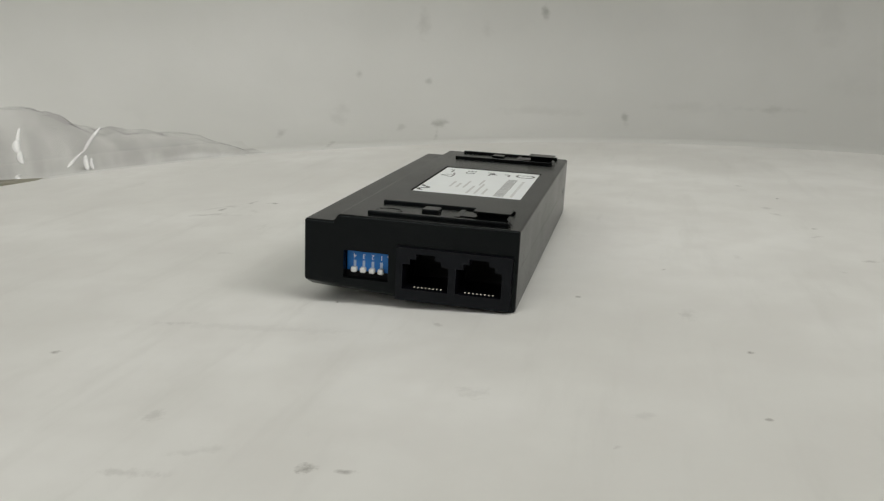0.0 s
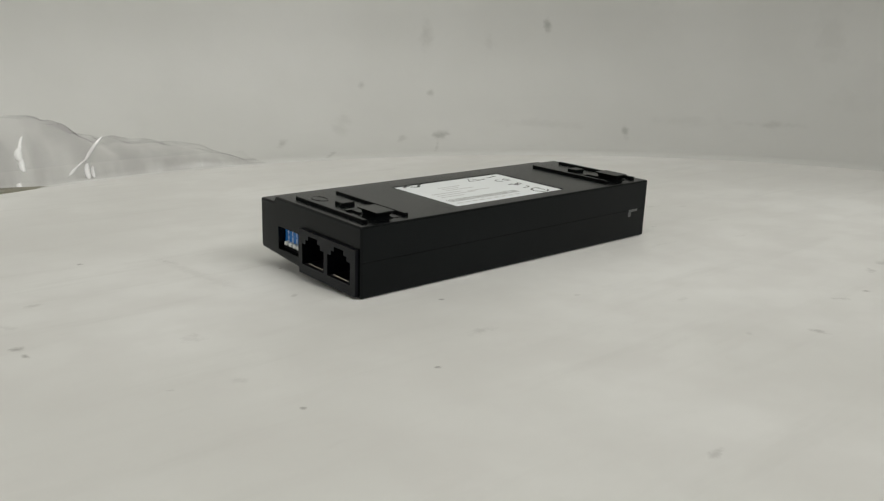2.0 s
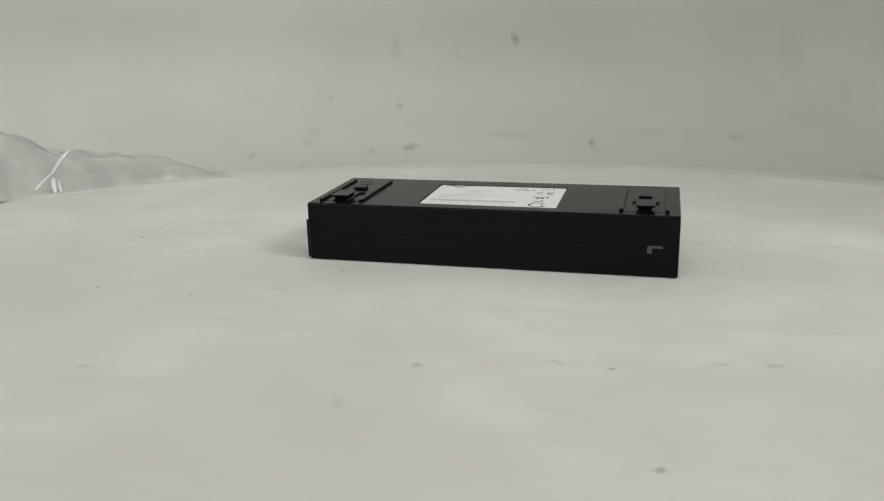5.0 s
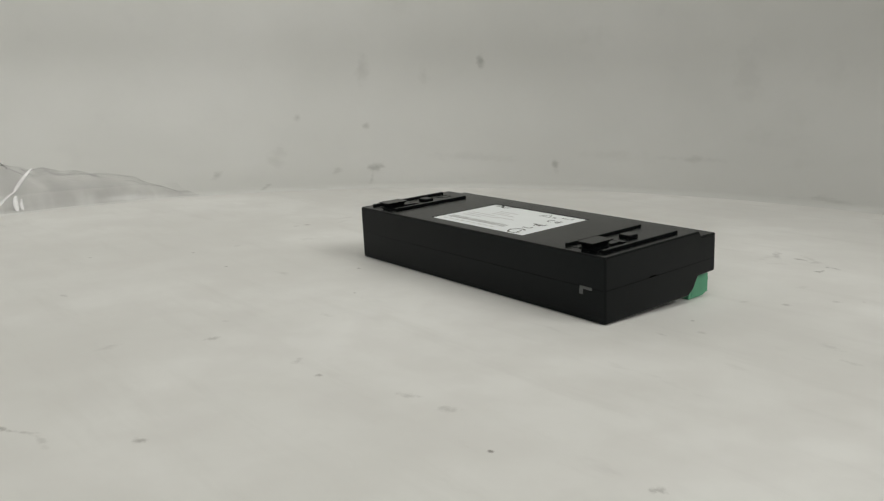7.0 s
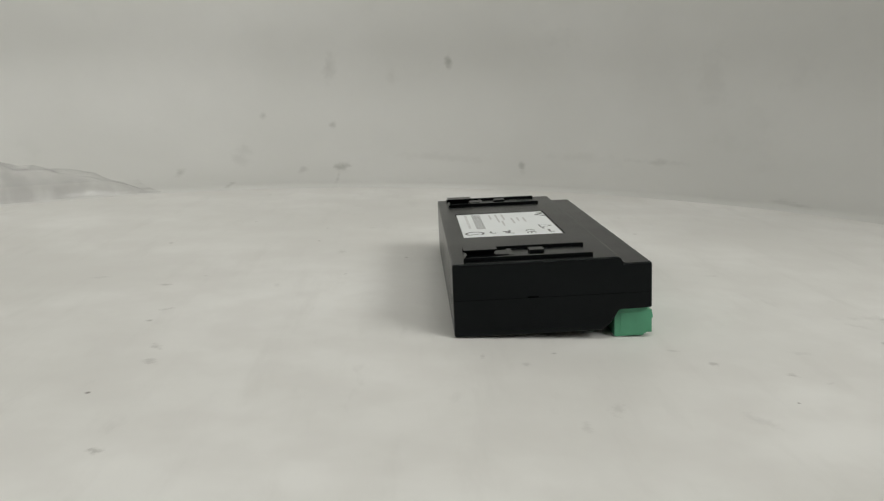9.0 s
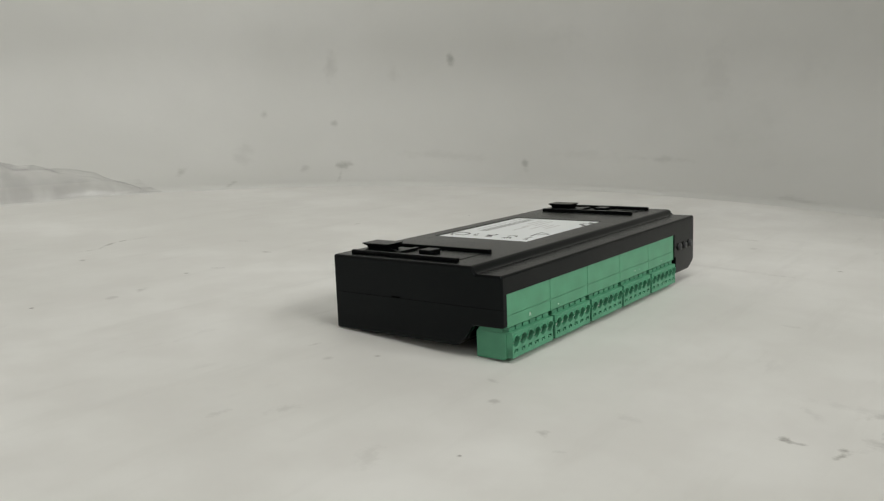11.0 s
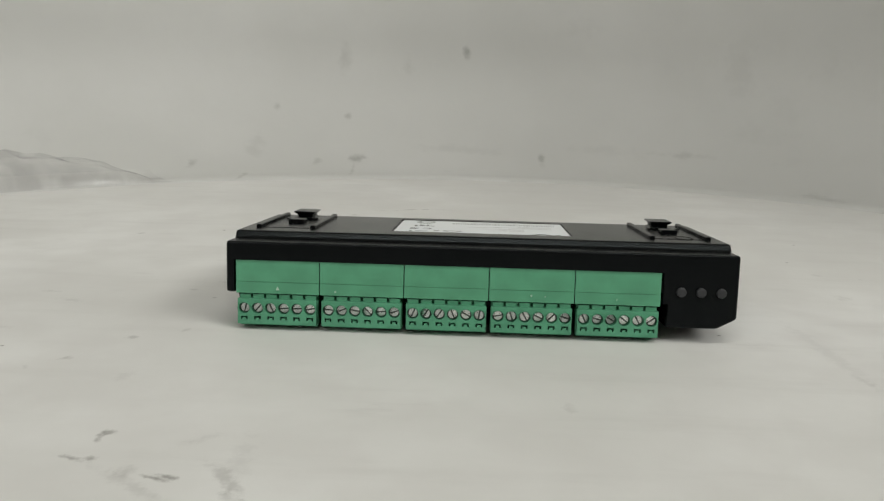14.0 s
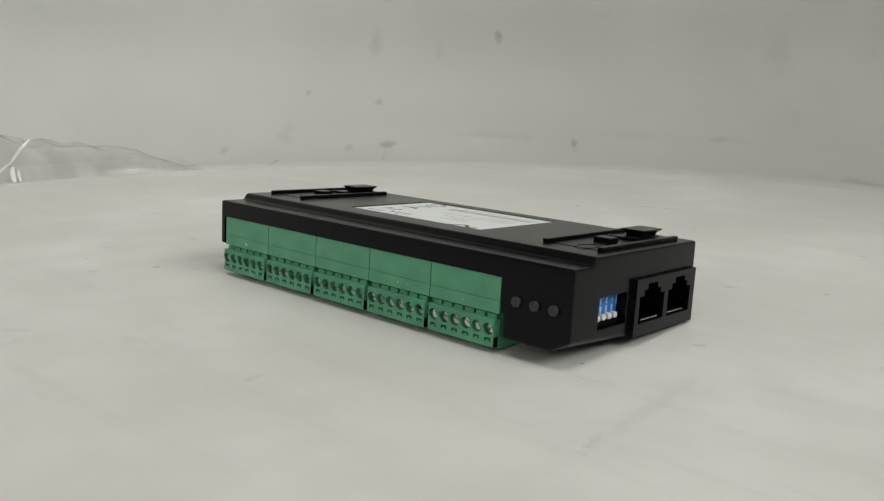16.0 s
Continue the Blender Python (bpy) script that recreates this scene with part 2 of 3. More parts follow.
def wood():
    m, nt, b = material("brown_wood", (0.25, 0.15, 0.08), 0.5)
    co = coords(nt)
    stretch = node(nt, "ShaderNodeMapping", Scale=(1.0, 14.0, 14.0))
    nt.links.new(co, stretch.inputs[0])
    grain = noise_of(nt, stretch.outputs[0], 5, 6)
    nt.links.new(mix(nt, grain, (0.16, 0.09, 0.045), (0.36, 0.23, 0.13)), b.inputs["Base Color"])
    return m


def room_paint(name, base):
    m, nt, b = material(name, base, 0.8)
    co = coords(nt)
    nt.links.new(mix(nt, noise_of(nt, co, 3, 5), tuple(0.93 * c for c in base), base), b.inputs["Base Color"])
    return m


DISC_PAINT, BACKDROP_PAINT, FILM, WOOD, CARDBOARD = disc_paint(), backdrop_paint(), clear_film("clear_plastic_film", (0.97, 0.97, 0.97), (0.79, 0.782, 0.788)), wood(), cardboard()
FILM_BACK = clear_film("thin_clear_film", (0.99, 0.99, 0.99), (0.955, 0.955, 0.955))
# near-white, so the fold tubes read as highlights on the film
FOLD_GLINT = material("film_fold_glint", (0.97, 0.97, 0.965), 0.15, 0.0, 1.0)[0]
TABLE_PAINT = room_paint("pale_table_laminate", (0.6, 0.6, 0.57))
ROOM_PAINT, FLOOR_PAINT = room_paint("room_wall_paint", (0.62, 0.61, 0.58)), room_paint("grey_floor", (0.30, 0.29, 0.27))


# ---------------------------------------------------------------- mesh helpers (millimetres)
def finish(bm, name, mat, smooth=False):
    bmesh.ops.recalc_face_normals(bm, faces=bm.faces)
    bm.transform(Matrix.Scale(MM, 4))
    for f in bm.faces:
        f.smooth = smooth
    me = bpy.data.meshes.new(name)
    bm.to_mesh(me)
    bm.free()
    me.materials.append(mat)
    return me


def part(name, bm, mat, parent, label="", smooth=False):
    ob = new(name, finish(bm, name, mat, smooth))
    ob.parent = parent
    return tagged(ob, label=label)


def share(name, me, parent, m):
    ob = new(name, me)
    ob.parent = parent
    ob.matrix_basis = m
    return ob


def add_box(bm, x0, x1, y0, y1, z0, z1):
    v = [bm.verts.new(c) for c in ((x0, y0, z0), (x1, y0, z0), (x1, y1, z0), (x0, y1, z0), (x0, y0, z1), (x1, y0, z1), (x1, y1, z1), (x0, y1, z1))]
    for q in ((0, 1, 2, 3), (4, 5, 6, 7), (0, 1, 5, 4), (1, 2, 6, 5), (2, 3, 7, 6), (3, 0, 4, 7)):
        bm.faces.new([v[i] for i in q])
    return v


def box(x0, x1, y0, y1, z0, z1, edge=0.0, segments=2):
    bm = bmesh.new()
    add_box(bm, x0, x1, y0, y1, z0, z1)
    if edge:
        bmesh.ops.bevel(bm, geom=list(bm.edges), offset=edge, segments=segments, affect="EDGES", profile=0.5)
    return bm


def prism(bm, outline, x0, x1):
    """The outline, in y and z, drawn along x."""
    a = [bm.verts.new((x0, y, z)) for y, z in outline]
    b = [bm.verts.new((x1, y, z)) for y, z in outline]
    bm.faces.new(a), bm.faces.new(b)
    for i in range(len(a)):
        j = (i + 1) % len(a)
        bm.faces.new((a[i], a[j], b[j], b[i]))


def lathe(bm, rings, count, turn=None):
    """Rings of (radius, z) round z, closed at both ends."""
    loops = []
    for r, z in rings:
        loops.append([bm.verts.new((r * math.cos(2 * math.pi * i / count), r * math.sin(2 * math.pi * i / count), z)) for i in range(count)])
    for lo, hi in zip(loops, loops[1:]):
        for i in range(count):
            j = (i + 1) % count
            bm.faces.new((lo[i], lo[j], hi[j], hi[i]))
    bm.faces.new(loops[0]), bm.faces.new(loops[-1])
    if turn is not None:
        bmesh.ops.transform(bm, matrix=turn, verts=[v for l in loops for v in l])


def carve(ob, cutters):
    """Cuts boxes out of a mesh object for good, one after another."""
    for c in cutters:
        tool = new("cutter", finish(box(*c), "cutter", BLACK))
        mod = ob.modifiers.new("cut", "BOOLEAN")
        mod.operation, mod.solver, mod.object = "DIFFERENCE", "EXACT", tool
        bpy.context.view_layer.update()
        me = bpy.data.meshes.new_from_object(ob.evaluated_get(bpy.context.evaluated_depsgraph_get()))
        ob.modifiers.clear()
        ob.data = me
        bpy.data.objects.remove(tool)


# ---------------------------------------------------------------- the setting
def structure(name, bm, mat, label, smooth=False):
    return tagged(new(name, finish(bm, name, mat, smooth)), label=label, kind="structure")


def build_room():
    # unseen room, added to close in the setting and bounce soft light
    b = box(-3200, 3200, -3200, 2200, -790, -750)
    structure("floor", b, FLOOR_PAINT, "unseen plain grey floor added under the table")
    structure("ceiling", box(-3200, 3200, -3200, 2200, 2300, 2340), ROOM_PAINT, "unseen pale ceiling added above the turntable")
    structure("wall_north", box(-3200, 3200, 2200, 2300, -750, 2300), ROOM_PAINT, "unseen pale wall added behind the backdrop")
    structure("wall_south", box(-3200, 3200, -3300, -3200, -750, 2300), ROOM_PAINT, "unseen pale wall added behind the camera")
    structure("wall_east", box(3200, 3300, -3200, 2200, -750, 2300), ROOM_PAINT, "unseen pale wall added beside the table")
    structure("wall_west", box(-3300, -3200, -3200, 2200, -750, 2300), ROOM_PAINT, "unseen pale wall added beside the table")


def build_table():
    table = new("work_table")
    table.location = (0, 0, -0.75)
    tagged(table, "pale work table with brown wooden legs under the turntable", "table")
    part("tabletop", box(-800, 800, -600, 700, 702, 732, 2), TABLE_PAINT, table, "pale grey tabletop")
    for x in (-740, 740):
        for y in (-540, 640):
            part("leg", box(x - 25, x + 25, y - 25, y + 25, 0, 702, 2), WOOD, table)


def cove_height(r):
    """Height of the backdrop's lip and cove at a distance from the axis."""
    s = min(1.0, max(0.0, (r - (BACK_R - COVE) / MM) / (COVE / MM)))
    return -0.5 + COVE / MM * (1 - math.sqrt(1 - s * s))


def build_backdrop():
    """A sheet bent to an arc about the turntable's axis, coved at its foot."""
    bm = bmesh.new()
    r, cove, n = BACK_R / MM, COVE / MM, 72
    # section: a flat lip round the disc, a quarter-round cove, then straight up
    front = [(304.2, -18), (304.2, -0.5)] + [(r - cove + cove * math.sin(radians(a)), -0.5 + cove * (1 - math.cos(radians(a)))) for a in range(0, 91, 6)] + [(r, 520)]
    section = front + [(r + 6, 520), (r + 6, -18)]
    rows = []
    for i in range(n + 1):
        a = radians(-8 + 196 * i / n)
        rows.append([bm.verts.new((q * math.cos(a), q * math.sin(a), z)) for q, z in section])
    m = len(section)
    for a, b in zip(rows, rows[1:]):
        for k in range(m):
            bm.faces.new((a[k], a[(k + 1) % m], b[(k + 1) % m], b[k]))
    bm.faces.new(rows[0]), bm.faces.new(rows[-1])
    structure("backdrop", bm, BACKDROP_PAINT, "curved white painted backdrop with grey knocks and smears", True)


def build_turntable():
    table = new("turntable")
    tagged(table, "round white painted turntable disc, scuffed and speckled", "turntable")
    bm = bmesh.new()
    lathe(bm, [(300, -10), (303.8, -9), (303.8, -0.3), (303.5, 0)], 160)
    disc = part("disc", bm, DISC_PAINT, table)
    for f in disc.data.polygons:
        f.use_smooth = False
    bm = bmesh.new()
    lathe(bm, [(150, -18), (150, -10.2)], 64)
    part("base", bm, BLACK_SMOOTH, table, "black turntable base")
    return table


BAG_CREST = [(119, -14), (122.9, -3), (125.4, 4.4), (128.7, 11.5), (132.6, 15.5), (135.8, 18.5), (139.4, 21), (142.6, 24), (144.6, 34), (147.6, 38), (158, 40), (170, 20)]


def bag_point(angle, v):
    """A point of the bag's skin: along the arc, and from its front foot (0) over the crest to its back foot (1)."""
    crest = float(np.interp(angle, [a for a, _ in BAG_CREST], [h for _, h in BAG_CREST]))
    shape = max(0.0, math.sin(math.pi * v ** 0.85)) ** 0.6
    p = Vector((angle * 0.16, v * 2.4, 3.3))
    ripple = noise.noise(p * 1.5) * 4.0 + noise.noise(p * 4) * 1.6 - abs(noise.noise(p * 2.6 + Vector((4, 1, 7)))) * 5.0
    r = 312 + 52 * v + noise.noise(p + Vector((9, 2, 0))) * 5 * shape
    foot, crest = cove_height(r) + 0.3, max(crest, -1.0)
    z = foot + max(0.0, crest - foot) * shape + ripple * shape * min(1, max(0, crest - foot) / 20)
    a = radians(angle)
    return Vector((r * math.cos(a), r * math.sin(a), z))


def build_bag():
    """A crumpled clear bag lying along the foot of the backdrop."""
    bag = new("plastic_bag")
    tagged(bag, "crumpled clear plastic bag lying beside the turntable", "bag")
    nu, nv = 130, 24
    for name, skin, v0, v1 in (("film", FILM, 0.0, 0.52), ("back_film", FILM_BACK, 0.52, 1.0)):
        bm = bmesh.new()
        grid = [[bm.verts.new(bag_point(122.5 + 47.5 * i / nu, v0 + (v1 - v0) * j / nv)) for j in range(nv + 1)] for i in range(nu + 1)]
        for i in range(nu):
            for j in range(nv):
                bm.faces.new((grid[i][j], grid[i + 1][j], grid[i + 1][j + 1], grid[i][j + 1]))
        sheet = part(name, bm, skin, bag, smooth=True)
        sheet.visible_shadow = False
    # white tubes for the folds' glints: angle and height at both ends, thickness
    for a0, z0, a1, z1, w in ((144.7, 2.4, 142.4, 10.5, 1.15), (142.6, 9.6, 140.1, 22.4, 1.15), (142.5, 8, 142.7, -1, 1.3), (142.0, 6, 142.1, -0.5, 0.9), (148.2, 26, 148.9, 17, 0.9), (148.9, 20, 149.2, 13, 1.7), (149.0, 14, 149.1, 7.0, 1.4), (149.9, 2, 150.0, -1, 1.3)):
        bm = bmesh.new()
        loops = []
        n = 16
        for i in range(n + 1):
            u = i / n
            angle, z = radians(a0 + (a1 - a0) * u), z0 + (z1 - z0) * u
            r = 319 + 0.4 * z + 1.5 * math.sin(3 * u)
            c = Vector((r * math.cos(angle), r * math.sin(angle), z))
            out = Vector((-math.cos(angle), -math.sin(angle), 0.3)).normalized()
            run = Vector((0, 0, 1))
            side = out.cross(run).normalized()
            thick = 1.35 * w * (0.2 + min(1, 5 * u, 5 * (1 - u)) ** 0.5 * (0.65 + 0.1 * math.sin(7 * u + a0)))
            loops.append([bm.verts.new(c + (side * math.cos(q) + out * math.sin(q)) * thick) for q in [2 * math.pi * k / 10 for k in range(10)]])
        for p, q in zip(loops, loops[1:]):
            for k in range(10):
                bm.faces.new((p[k], p[(k + 1) % 10], q[(k + 1) % 10], q[k]))
        bm.faces.new(loops[0]), bm.faces.new(loops[-1])
        part("glint_tube", bm, FOLD_GLINT, bag, "white tube drawn as a glint on a film fold", smooth=True)


def build_cardboard():
    """A brown strip on the table between the disc and the bag."""
    bm = bmesh.new()
    rows = []
    for i in range(13):
        a = radians(147.5 + 20 * i / 12)
        r0, r1 = 306.5, 306.5 + 14 * min(1, 0.2 + i / 4)
        rise = -0.6 + 2.7 * min(1, i / 5)
        rows.append([bm.verts.new((r * math.cos(a), r * math.sin(a), z)) for r, z in ((r0, -1.4), (r0, rise - 0.6), (r1, rise), (r1, -1.4))])
    for p, q in zip(rows, rows[1:]):
        for k in range(4):
            bm.faces.new((p[k], p[(k + 1) % 4], q[(k + 1) % 4], q[k]))
    bm.faces.new(rows[0]), bm.faces.new(rows[-1])
    strip = new("cardboard_strip", finish(bm, "cardboard_strip", CARDBOARD))
    tagged(strip, "dull olive-brown cardboard strip lying beside the turntable", "cardboard")


# ---------------------------------------------------------------- the module
FRONT, LONG, WIDE, HIGH, SHELF = -0.5, 132.95, 57.5, 21.6, 19.7


def soft_edges(bm, offset, keep):
    """Rounds the edges for which keep(middle, direction) holds."""
    bmesh.ops.recalc_face_normals(bm, faces=bm.faces)
    picked = []
    for e in bm.edges:
        a, b = e.verts[0].co, e.verts[1].co
        if len(e.link_faces) == 2 and e.calc_face_angle(0) > 0.3 and keep((a + b) / 2):
            picked.append(e)
    bmesh.ops.bevel(bm, geom=picked, offset=offset, segments=3, affect="EDGES", profile=0.5)


def build_shells(module):
    bays = [(18.7, 130.9, 45.5, 62, -3, 14.75), (-2, 3.2, 34.1, 46.4, 4.5, 12.1), (-2, 13, 2.0, 31.4, 1.0, 14.6)]
    bm = bmesh.new()
    prism(bm, [(0, 10.95), (WIDE, 10.95), (WIDE, SHELF), (49.4, SHELF), (48.2, HIGH), (0, HIGH)], FRONT, LONG)
    soft_edges(bm, 0.7, lambda c: c.z > 11.2)
    top = part("upper_shell", bm, BLACK, module, "matt black plastic case half with a stepped edge")
    carve(top, bays + [(132.0, 134, 21.4, 24.6, 10.3, 11.4), (40.6, 91.3, 5.6, 39.9, HIGH - 0.3, 23)])
    halves = [top]
    for name, outline, x0, x1, label in (
        ("lower_shell", [(0, 0), (43, 0), (45.6, 2.0), (48, 5.9), (WIDE, 6.1), (WIDE, 10.85), (0, 10.85)], 19, LONG, "matt black plastic case half resting on the disc"),
        ("socket_end", [(0, 0), (WIDE, 0.4), (WIDE, 10.948), (1.2, 10.948), (0, 10.85)], FRONT, 19, "matt black case end round the sockets"),
    ):
        bm = bmesh.new()
        prism(bm, outline, x0, x1)
        if name == "socket_end":
            p, q, r = Vector((4.4, WIDE, 0.5)), Vector((FRONT, 30, 1.1)), Vector((FRONT, WIDE, 3.1))
            away = (q - p).cross(r - p).normalized()
            if away.dot(Vector((FRONT, WIDE, 0)) - p) < 0:
                away.negate()
            bmesh.ops.bisect_plane(bm, geom=bm.verts[:] + bm.edges[:] + bm.faces[:], plane_co=p, plane_no=away, clear_outer=True)
            bmesh.ops.holes_fill(bm, edges=[e for e in bm.edges if e.is_boundary], sides=0)
        soft_edges(bm, 0.7, lambda c: c.z < 10.6 and abs(c.x - 19) > 0.5)
        low = part(name, bm, BLACK, module, label)
        carve(low, bays + [(17.4, 19.5, 45.5, 62, -3, 6.6)])
        halves.append(low)
    part("inner_frame", box(14.0, LONG - 1.0, 0.8, 45.3, 9.5, 12.3), BLACK_DEEP, module)
    part("board_edge", box(4.0, 19.0, 46.6, WIDE - 0.8, 9.5, 12.3), BLACK_DEEP, module)
    for ob in halves:
        for f in ob.data.polygons:
            f.use_smooth = True
        ob.data.set_sharp_from_angle(angle=radians(33))
        ob.modifiers.new("even_normals", "WEIGHTED_NORMAL").keep_sharp = True


def build_rails(module):
    """Two rail feet on the back: each an outer rib, an inner rib, a stud and a spring slider."""
    for base, way in ((0, 1), (LONG - 0.75, -1)):
        def span(a, b):
            return (min(base + way * a, base + way * b), max(base + way * a, base + way * b))
        x0, x1 = span(3.0, 4.4)
        part("outer_rib", box(x0, x1, 3.7, 41.2, HIGH - 0.2, HIGH + 1.0, 0.25), BLACK, module)
        x0, x1 = span(18.3, 19.7)
        part("inner_rib", box(x0, x1, 4.2, 41.4, HIGH - 0.2, HIGH + 1.0, 0.25), BLACK, module)
        x0, x1 = span(9.1, 13.8)
        part("stud", box(x0, x1, 23.6, 28.0, HIGH - 0.2, HIGH + 1.3, 0.3), BLACK, module)
        # spring slider: a low tongue, and a waisted block with a flaring lip on top
        bm = bmesh.new()
        x0, x1 = span(8.0, 14.2)
        add_box(bm, x0, x1, 13.2, 18.6, HIGH + 0.1, HIGH + 0.7)
        x0, x1 = span(6.4, 15.8)
        add_box(bm, x0, x1, 17.2, 18.5, HIGH + 0.3, HIGH + 0.74)
        rings = []
        for d0, d1, y0, y1, z in ((8.0, 14.0, 4.2, 13.6, 0.1), (8.9, 13.2, 5.0, 12.8, 0.7), (8.7, 13.4, 4.6, 13.1, 1.4), (7.7, 14.2, 4.0, 13.8, 2.0), (7.7, 14.2, 4.0, 13.8, 2.35)):
            x0, x1 = span(d0, d1)
            rings.append([bm.verts.new((x, y, HIGH + z)) for x, y in ((x0, y0), (x1, y0), (x1, y1), (x0, y1))])
        bm.faces.new(rings[0]), bm.faces.new(rings[-1])
        for lo, hi in zip(rings, rings[1:]):
            for i in range(4):
                bm.faces.new((lo[i], lo[(i + 1) % 4], hi[(i + 1) % 4], hi[i]))
        part("rail_slider", bm, BLACK, module, "black spring slider with a raised lip")
        # shallow guide strip under the slider
        x0, x1 = span(4.45, 18.25)
        part("guide_plate", box(x0, x1, 4.2, 40.0, HIGH - 0.2, HIGH + 0.12, 0.05, 1), BLACK, module)
    # embossed oval outline beside the switch end
    bm = bmesh.new()
    n = 40
    ring = []
    for i in range(n):
        a = 2 * math.pi * i / n
        c = (9.5 + 2.1 * math.cos(a), 37.2 + 3.4 * math.sin(a))
        o = (9.5 + 2.4 * math.cos(a), 37.2 + 3.7 * math.sin(a))
        ring.append([bm.verts.new((*c, HIGH + 0.15)), bm.verts.new((*c, HIGH + 0.24)), bm.verts.new((*o, HIGH + 0.24)), bm.verts.new((*o, HIGH + 0.15))])
    for i in range(n):
        p, q = ring[i], ring[(i + 1) % n]
        for k in range(4):
            bm.faces.new((p[k], p[(k + 1) % 4], q[(k + 1) % 4], q[k]))
    part("embossed_mark", bm, BLACK, module)


def build_label(module):
    """The rating sticker: marks and lines too small to read are plain bars."""
    z = HIGH - 0.3
    label = part("label", box(41.1, 90.7, 6.1, 39.3, z - 0.05, z + 0.12), PAPER, module, "white printed rating label in a sunk field")
    top = z + 0.12

    def bar(name, x0, x1, y0, y1, mat):
        return part(name, box(x0, x1, y0, y1, top, top + 0.03), mat, label)

    # curved emblem in the corner, built of short bars
    bm = bmesh.new()
    for k in range(14):
        x = 44.2 + 0.62 * k
        y = 37.4 + 1.3 * math.sin(k * 0.62)
        add_box(bm, x - 0.42, x + 0.42, y - 0.55, y + 0.55, top, top + 0.03)
    part("printed_emblem", bm, INK, label, "black curved emblem print")
    # lines of small print
    for x0, x1, y in ((53.5, 63.5, 30.4), (53.5, 61.0, 28.2), (53.5, 66.0, 26.0), (45.0, 58.0, 23.2), (45.0, 62.5, 20.8), (45.0, 55.0, 18.4), (60.0, 70.0, 22.0)):
        bar("printed_line", x0, x1, y - 0.35, y + 0.35, INK_PALE)
    # barcode along the long side, with its number row as plain bars
    rnd = random.Random(4)
    bm = bmesh.new()
    x = 43.6
    while x < 75:
        w = rnd.choice((0.25, 0.4, 0.6))
        add_box(bm, x, x + w, 11.6, 14.8, top, top + 0.03)
        x += w + rnd.choice((0.3, 0.45))
    part("barcode", bm, INK_GREY, label, "grey printed barcode")
    for k in range(9):
        bar("printed_line", 44 + 3.3 * k, 46.2 + 3.3 * k, 8.9, 9.8, INK_PALE)

    def ring(cx, cy, r, w, a0, a1, squash=1.0):
        bm = bmesh.new()
        n = 26
        vs = []
        for i in range(n + 1):
            a = radians(a0 + (a1 - a0) * i / n)
            vs.append([bm.verts.new((cx + squash * q * math.cos(a), cy + q * math.sin(a), h)) for q in (r, r - w) for h in (top, top + 0.03)])
        for p, q in zip(vs, vs[1:]):
            for s, e in ((0, 1), (1, 3), (3, 2), (2, 0)):
                bm.faces.new((p[s], p[e], q[e], q[s]))
        return part("approval_mark", bm, INK, label)

    # round and angular approval marks along the end
    ring(83.6, 10.2, 3.3, 0.65, 40, 335)
    ring(83.6, 10.2, 1.9, 0.45, -40, 60)
    ring(82.2, 29.4, 1.6, 0.5, 60, 300)
    ring(86.0, 29.4, 1.6, 0.5, 60, 300)
    bar("approval_mark", 85.2, 87.0, 29.15, 29.65, INK)
    for x, y, w, h in ((81.2, 22.4, 2.0, 0.8), (82.2, 21.2, 0.7, 2.6), (83.8, 21.6, 1.6, 1.8), (85.6, 22.4, 0.7, 2.4), (82.6, 15.8, 3.0, 0.6), (84.4, 16.8, 0.6, 1.6), (83.2, 35.8, 3.6, 0.6), (86.2, 36.4, 0.6, 1.8)):
        bar("approval_mark", x - w / 2, x + w / 2, y - h / 2, y + h / 2, INK)
    # triangle outline with bars beside it
    bm = bmesh.new()
    tri = [(71.6, 33.8), (77.0, 33.8), (74.3, 38.0)]
    for (x0, y0), (x1, y1) in zip(tri, tri[1:] + tri[:1]):
        d = Vector((x1 - x0, y1 - y0, 0)).normalized()
        nrm = Vector((-d.y, d.x, 0)) * 0.16
        q = [Vector((x0, y0, top)), Vector((x1, y1, top))]
        lo = [bm.verts.new(c) for c in (q[0] - nrm, q[1] - nrm, q[1] + nrm, q[0] + nrm)]
        hi = [bm.verts.new(v.co + Vector((0, 0, 0.03))) for v in lo]
        bm.faces.new(hi)
        for i in range(4):
            bm.faces.new((lo[i], lo[(i + 1) % 4], hi[(i + 1) % 4], hi[i]))
    part("approval_mark", bm, INK, label)
    bar("approval_mark", 78.0, 79.6, 34.0, 34.8, INK)


